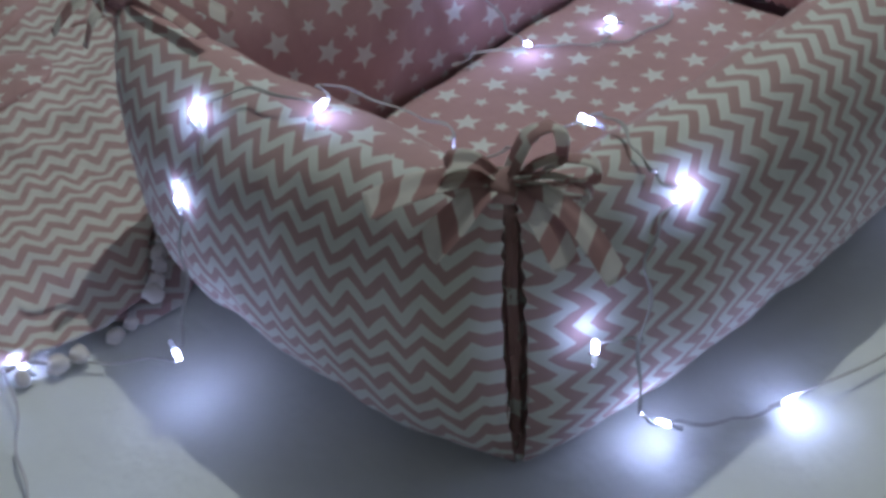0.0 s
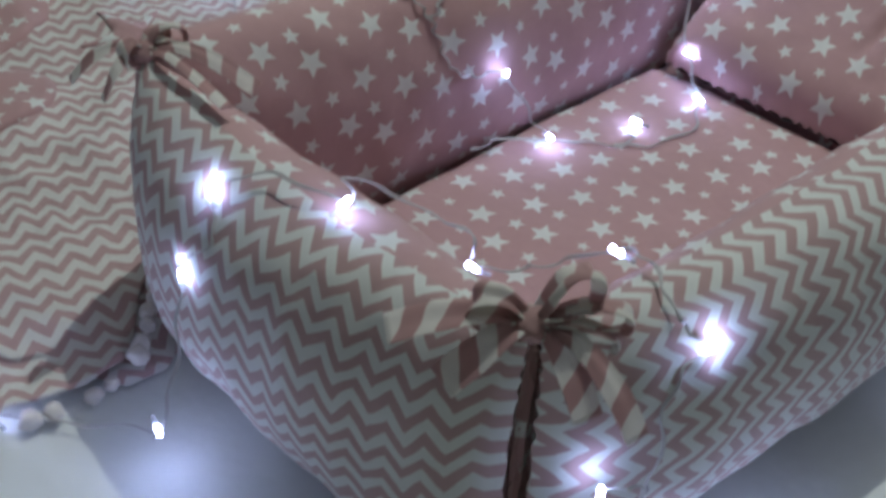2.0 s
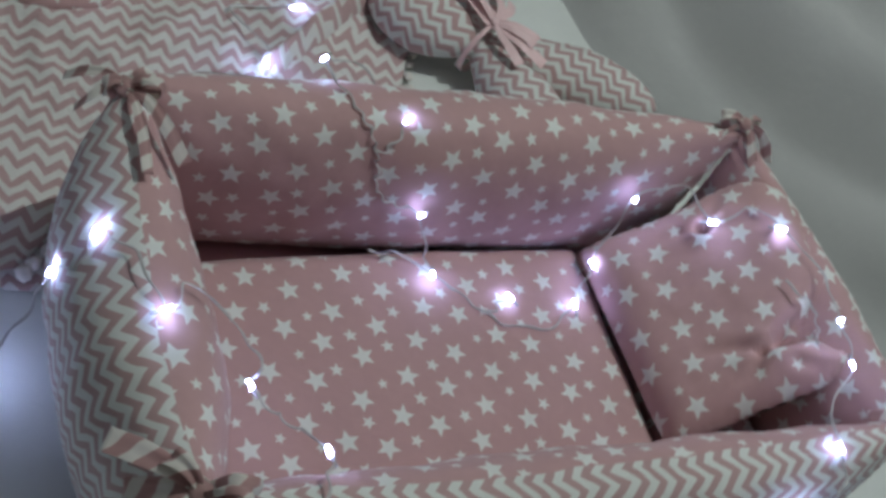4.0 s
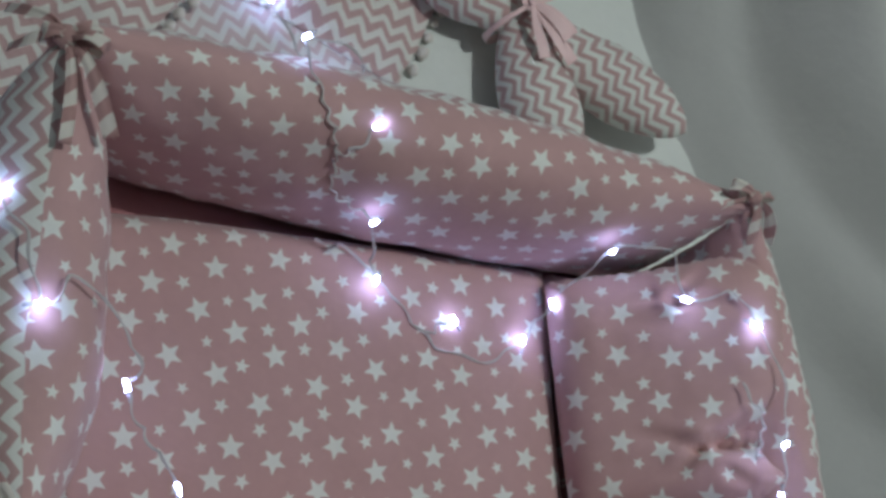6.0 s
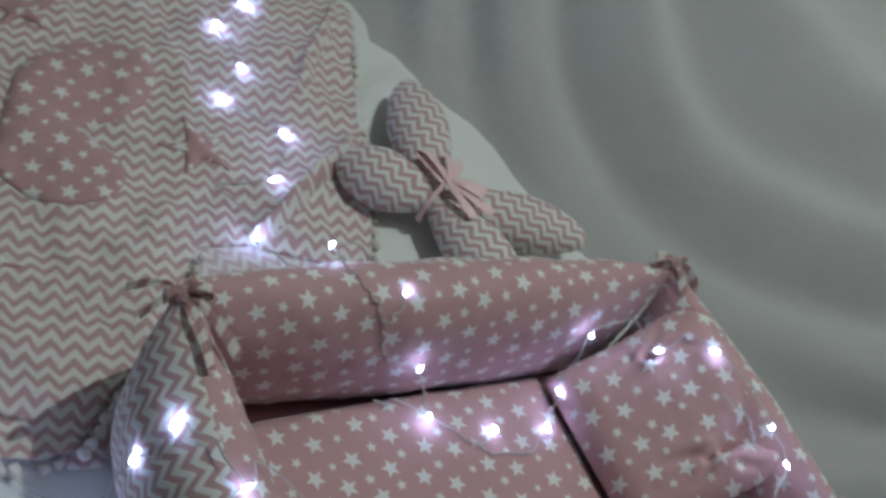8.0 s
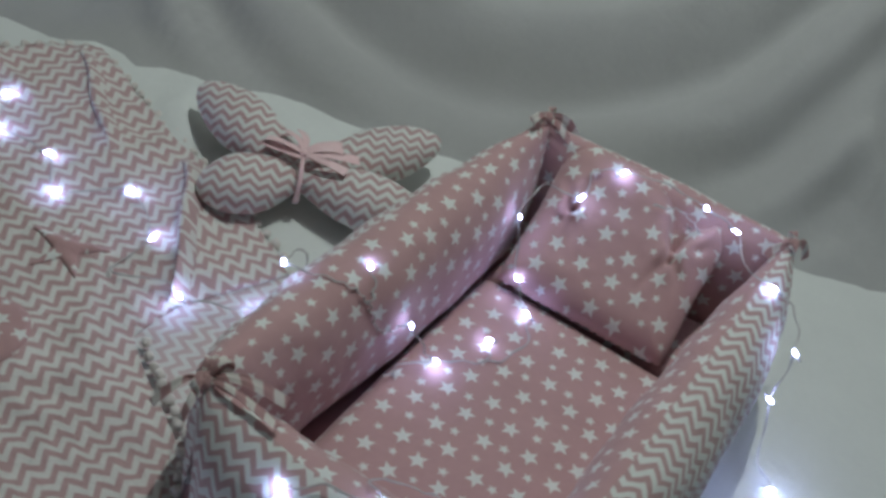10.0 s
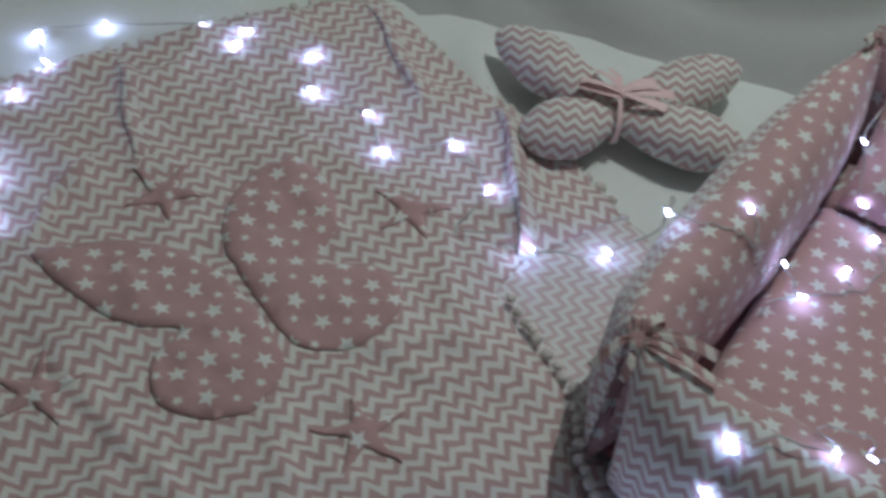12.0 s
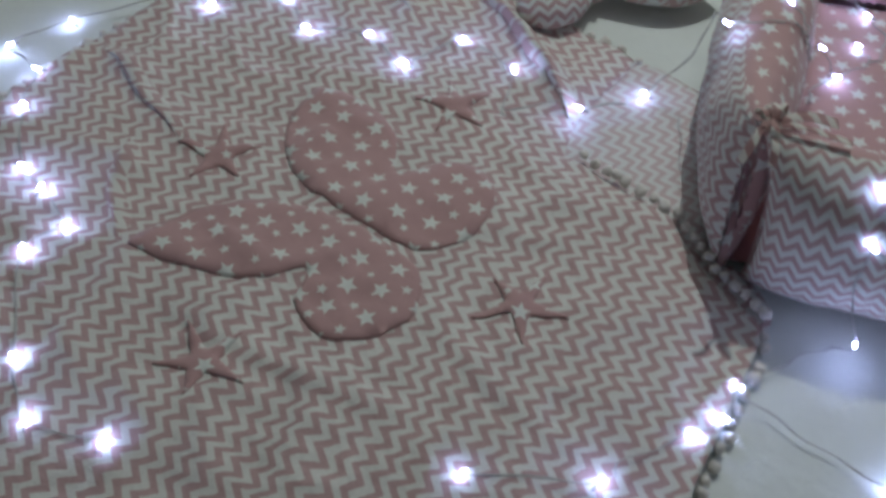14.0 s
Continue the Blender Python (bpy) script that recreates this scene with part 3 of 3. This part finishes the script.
UPPER_WING = [(0.158, 1.107), (0.086, 1.119), (0.008, 1.084), (-0.041, 1.029), (-0.064, 0.955), (-0.083, 0.878), (-0.077, 0.835), (-0.034, 0.795), (0.025, 0.785), (0.075, 0.81), (0.091, 0.852), (0.08, 0.888), (0.036, 0.930), (0.099, 0.958), (0.146, 1.003), (0.167, 1.06)]
LOWER_WING = [(-0.234, 1.191), (-0.171, 1.169), (-0.12, 1.129), (-0.088, 1.077), (-0.076, 1.027), (-0.078, 0.952), (-0.096, 0.881), (-0.122, 0.834), (-0.167, 0.815), (-0.203, 0.816), (-0.243, 0.847), (-0.267, 0.895), (-0.255, 0.932), (-0.225, 0.958), (-0.176, 0.967), (-0.211, 1.008), (-0.229, 1.06), (-0.237, 1.12)]
part("butterfly_wing", puffed(smooth_ring(UPPER_WING), 0.0055, turn=0.4), STARS, blanket, "padded pink star cotton butterfly wing applique")
part("butterfly_wing", puffed(smooth_ring(LOWER_WING), 0.0055, turn=0.4), STARS, blanket, "padded pink star cotton butterfly wing applique")
for x, y, a in ((-0.025, 1.172, 0.35), (0.206, 0.909, 0.5), (-0.360, 1.016, 0.75), (-0.125, 0.697, 1.0)):
    tips = [(x + r * math.cos(a + k * math.pi / 5), y + r * math.sin(a + k * math.pi / 5)) for k in range(10) for r in (0.060 * random.uniform(0.85, 1.12) if k % 2 == 0 else 0.0185,)]
    part("star_applique", puffed(tips, 0.0055, 0.008, turn=1.0 + a), STARS, blanket, "small padded pink star applique")

POM = ball(0.0085, None, (0, 0, 0), (1, 1, 0.85), 2, 0.35)
pom_mesh = bpy.data.meshes.new("pompon")
POM.to_mesh(pom_mesh)
POM.free()
pom_mesh.materials.append(YARN)
pom_mesh.polygons.foreach_set("use_smooth", [True] * len(pom_mesh.polygons))


def pompons(line, step, lift, out=0.0):
    line = [Vector(p) for p in line]
    for a, b in zip(line, line[1:]):
        n = max(1, round((b - a).length / step))
        for k in range(n):
            p = a + (b - a) * (k + random.uniform(-0.2, 0.2)) / n
            off = Vector(((b - a).y, -(b - a).x)).normalized() * (out + random.uniform(0.006, 0.012))
            ob = new("pompon", pom_mesh)
            ob.parent = blanket
            ob.matrix_basis = pose(p.x + off.x, p.y + off.y, lift + random.uniform(-0.001, 0.001), random.uniform(0, 90), 0, random.uniform(0, 360)) @ Matrix.Scale(random.uniform(0.8, 1.15), 4)


pompons([(-0.60, 0.436), (-0.30, 0.432)] + TRIM[:3], 0.024, 0.006)
pompons(TRIM[2:], 0.0215, 0.020, 0.005)
pompons(EDGE[1:-1] + [(-0.4, 1.58)], 0.026, 0.006)


# ---- butterfly cushion ----
def butterfly_cushion():
    middle = Vector((0.566, 0.810, 0.054))
    ob = thing("butterfly_cushion", "pink chevron butterfly cushion tied in the middle with satin ribbon", "cushion", middle)
    for n, (tip, wide) in enumerate((((0.018, 0.250, 0.064), 0.052), ((0.260, -0.075, 0.062), 0.050), ((-0.155, 0.065, 0.052), 0.053), ((0.085, -0.200, 0.052), 0.054))):
        tip = Vector((tip[0], tip[1], tip[2] - middle.z))
        length = tip.length
        ahead = tip.normalized()
        side = Vector((-ahead.y, ahead.x, 0)).normalized()
        up = ahead.cross(side)

        def at(u, v, ahead=ahead, side=side, up=up, length=length, wide=wide, n=n):
            a = v * math.tau
            r = wide * (0.40 + 0.60 * math.sin(min(1.0, u * 1.6) * math.pi / 2)) * max(0.0, 1 - max(0.0, (u - 0.5) / 0.5) ** 2.1) ** 0.62
            p = ahead * (u * length) + side * (r * math.cos(a)) + up * (0.85 * r * math.sin(a))
            return p + 0.003 * ripple(p.x, p.y + n, 0.05, p.z * 10) * up

        # the print runs one way through all four wings
        def place_uv(u, v, n=n, at=at):
            p = at(u, v)
            return (p.x * 0.60 - p.y * 0.80 + 0.02 * n, p.x * 0.80 + p.y * 0.60 + 0.9 * p.z)

        bm = surface(at, 30, 40, place_uv, closed=True)
        bmesh.ops.recalc_face_normals(bm, faces=bm.faces)
        part("wing", bm, CHEVRON, ob, "stuffed chevron cotton wing")
    loop = []
    across = Vector((0.75, 0.66, 0)).normalized()
    for k in range(25):
        a = k / 24 * math.tau
        loop.append(across * (0.045 * math.cos(a)) + Vector((0, 0, 0.043 * math.sin(a))))
    part("ribbon_band", band(loop[::2], 0.010, (0.66, -0.75, 0.1), 0, 0.0006), SATIN, ob, "shiny pink satin ribbon")
    for line, wide in (([(0, 0, 0.046), (-0.012, 0.022, 0.054), (-0.024, 0.046, 0.055), (-0.030, 0.054, 0.049), (-0.016, 0.030, 0.046), (0, 0, 0.045)], 0.027),
                       ([(0, 0, 0.046), (0.020, -0.010, 0.055), (0.044, -0.026, 0.056), (0.052, -0.032, 0.050), (0.028, -0.018, 0.046), (0, 0, 0.045)], 0.027),
                       ([(0, 0, 0.047), (0.030, -0.034, 0.049), (0.050, -0.050, 0.047), (0.064, -0.060, 0.042)], 0.016),
                       ([(0, 0, 0.047), (0.014, 0.026, 0.050), (0.016, 0.056, 0.047)], 0.015), ([(0, 0, 0.047), (0.024, 0.020, 0.050), (0.036, 0.044, 0.046)], 0.015),
                       ([(0, 0, 0.047), (0.004, -0.028, 0.050), (0.014, -0.052, 0.050), (0.022, -0.072, 0.047)], 0.014)):
        ahead = Vector(line[-2]) - Vector(line[0]) if line[-1][:2] == (0, 0) else Vector(line[-1])
        part("ribbon_bow", band([Vector(p) for p in line], wide, (-ahead.y, ahead.x, 0.006), 14, 0.0005, 0.05), SATIN, ob, "shiny pink satin ribbon")
    part("ribbon_knot", ball(0.006, None, (0, 0, 0.047), (1, 1, 0.7), 2, 0.2), SATIN, ob, "shiny pink satin knot")


butterfly_cushion()


# ---- string lights ----
lights = thing("string_lights", "string of small white leds on clear cord, laid over the bedding", "string lights")
# The cord's way: place, and whether a led sits there (0 none, else its brightness)
CORD_A = [(-0.506, 1.059, 0.022, 0.6), (-0.513, 1.153, 0.02, 0.6), (-0.442, 1.217, 0.022, 0.7), (-0.29, 1.307, 0.022, 0.8), (-0.236, 1.283, 0.022, 0.8), (-0.186, 1.351, 0.022, 1), (-0.16, 1.399, 0.022, 0.9),
          (-0.051, 1.471, 0.022, 0.8), (0.028, 1.504, 0.02, 1), (0.067, 1.578, 0.012, 0.9), (0.161, 1.529, 0.012, 1), (0.266, 1.422, 0.02, 0.7), (0.315, 1.362, 0.02, 0.8), (0.277, 1.347, 0.022, 1), (0.348, 1.249, 0.02, 0.7),
          (0.288, 1.188, 0.02, 0.9), (0.31, 1.091, 0.022, 0.8), (0.267, 1.015, 0.02, 1.1), (0.354, 0.952, 0.025, 0.8), (0.314, 0.854, 0.022, 1.1)]
def over_far(x, turn, lift=0.003):
    """A place on the far side's cloth: turn is 0 on the inner face and 90 on top."""
    u = (x - B.x) / (C.x - B.x)
    p, q = side_far(u, radians(turn)), side_far(u, radians(turn + 180))
    return tuple(p + (p - q).normalized() * lift) + (0,)


CORD_B = [(0.317, 0.855, 0.022, 0), (0.228, 0.837, 0.02, 0), (0.266, 0.771, 0.03, 0), (0.263, 0.738, 0.03, 1), (0.304, 0.686, 0.025, 0), (0.349, 0.66, 0.02, 0.8), (0.362, 0.605, 0.10, 0), (0.318, 0.584, 0.205, 0), (0.252, 0.560, 0.240, 1),
          *(over_far(x, turn) for x, turn in ((0.272, 96), (0.284, 78), (0.296, 62), (0.304, 47), (0.310, 34), (0.316, 22), (0.332, 14), (0.352, 12))), (0.376, 0.432, 0.156, 0.9), (0.396, 0.412, 0.11, 0), (0.411, 0.399, 0.092, 1)]
CORD_E = [(0.340, 0.428, 0.084, 0), (0.375, 0.430, 0.084, 0), (0.420, 0.403, 0.083, 0), (0.455, 0.375, 0.083, 0), (0.490, 0.350, 0.083, 0), (0.550, 0.346, 0.083, 0), (0.592, 0.38, 0.088, 0.5), (0.611, 0.42, 0.115, 0.6), (0.638, 0.462, 0.190, 1),
          (0.691, 0.468, 0.218, 0), (0.710, 0.414, 0.226, 0.6), (0.759, 0.431, 0.240, 0), (0.780, 0.394, 0.254, 1), (0.815, 0.340, 0.252, 0), (0.806, 0.270, 0.262, 1.1), (0.800, 0.214, 0.262, 0.9), (0.768, 0.175, 0.245, 0), (0.753, 0.124, 0.252, 1),
          (0.743, 0.080, 0.245, 0), (0.713, 0.050, 0.215, 0.9), (0.702, 0.042, 0.13, 0.9), (0.694, 0.01, 0.03, 0), (0.682, -0.026, 0.016, 1.7), (0.596, -0.043, 0.016, 1.7), (0.448, -0.055, 0.006, 0)]
CORD_C = [(0.448, -0.055, 0.006, 0), (0.285, -0.031, 0.014, 1.6), (0.24, -0.011, 0.008, 0), (0.192, 0.013, 0.022, 1.1), (0.165, 0.012, 0.06, 0), (0.172, 0.017, 0.146, 0), (0.187, 0.026, 0.200, 0), (0.214, 0.024, 0.214, 1.1),
          (0.197, 0.032, 0.230, 0), (0.191, 0.046, 0.245, 0), (0.201, 0.081, 0.252, 0), (0.212, 0.118, 0.230, 0.8), (0.195, 0.150, 0.205, 0), (0.180, 0.172, 0.190, 0), (0.165, 0.209, 0.173, 0.9), (0.172, 0.216, 0.190, 0), (0.150, 0.245, 0.205, 0),
          (0.100, 0.268, 0.240, 0), (0.076, 0.237, 0.248, 0.3), (0.050, 0.290, 0.248, 0), (0.020, 0.325, 0.226, 0.6), (0.010, 0.300, 0.206, 0), (-0.010, 0.318, 0.168, 0.6),
          (-0.02, 0.319, 0.09, 0), (-0.049, 0.298, 0.045, 1.4), (-0.043, 0.337, 0.01, 0), (-0.091, 0.379, 0.006, 0), (-0.14, 0.414, 0.012, 1), (-0.199, 0.422, 0.02, 1.2), (-0.236, 0.451, 0.022, 0.9), (-0.306, 0.517, 0.02, 0), (-0.34, 0.53, 0.022, 1), (-0.389, 0.675, 0.022, 0.8)]
CORD_D = [(-0.151, 0.413, 0.012, 0), (-0.186, 0.308, 0.006, 0), (-0.215, 0.222, 0.01, 1), (-0.198, 0.196, 0.006, 0), (-0.179, 0.187, 0.01, 1), (-0.156, 0.144, 0.004, 0)]
# short side leads, each with one led
LEADS = ([(0.166, 0.012, 0.120, 0), (0.150, 0.010, 0.135, 0), (0.126, 0.018, 0.140, 0.25)], [(0.770, 0.330, 0.240, 0), (0.795, 0.305, 0.240, 0), (0.800, 0.285, 0.235, 0), (0.800, 0.262, 0.226, 0)], [over_far(0.304, 47), over_far(0.318, 52, 0.006), (0.338, 0.492, 0.240, 1)], [(0.478, 0.358, 0.084, 0), (0.492, 0.372, 0.088, 0), (0.506, 0.382, 0.088, 0.5)])

for cord in (CORD_A, CORD_B, CORD_E, CORD_C, CORD_D, *LEADS):
    line = glide([(x, y, z) for x, y, z, _ in cord], 9)
    for p, n in zip(line, range(len(line))):
        p.x += 0.0022 * math.sin(n * 0.9 + cord[0][0] * 9)
        p.y += 0.0022 * math.cos(n * 0.77)
    strands = tube(line, 0.0008)
    tube([p + Vector((0.0015 * math.sin(n * 0.6), 0.0015 * math.cos(n * 0.6), 0.0008)) for n, p in enumerate(line)], 0.0007, bm=strands)
    part("cord", strands, CORD, lights)
    for n, (x, y, z, bright) in enumerate(cord):
        if not bright:
            continue
        turn = random.uniform(0, math.tau)
        lean = Vector((math.cos(turn), math.sin(turn), random.uniform(0.1, 0.5))).normalized()
        if (x, y) == (-0.049, 0.298):
            lean = Vector((0.15, -0.2, -1)).normalized()
        place = Vector((x, y, z))
        led = part("led", tube([place - lean * 0.016, place - lean * 0.014, place - lean * 0.004], 0.0019, 8), SLEEVE, lights, "clear plastic led sleeve")
        tip = tube([place - lean * 0.006, place - lean * 0.002, place + lean * 0.002], 0.0023, 8)
        ball(0.0023, tip, place + lean * 0.002, divisions=2)
        part("bulb", tip, GLOW, led, "lit white led")
        lamp("led_light", "POINT", place + lean * 0.0065 + Vector((0, 0, -0.002 if lean.z < 0 else 0.003)), LED_POWER * bright * (0.3 if z > 0.06 and y > 0.1 and x > 0.1 else 1.0), LED_COLOUR, 0.002)
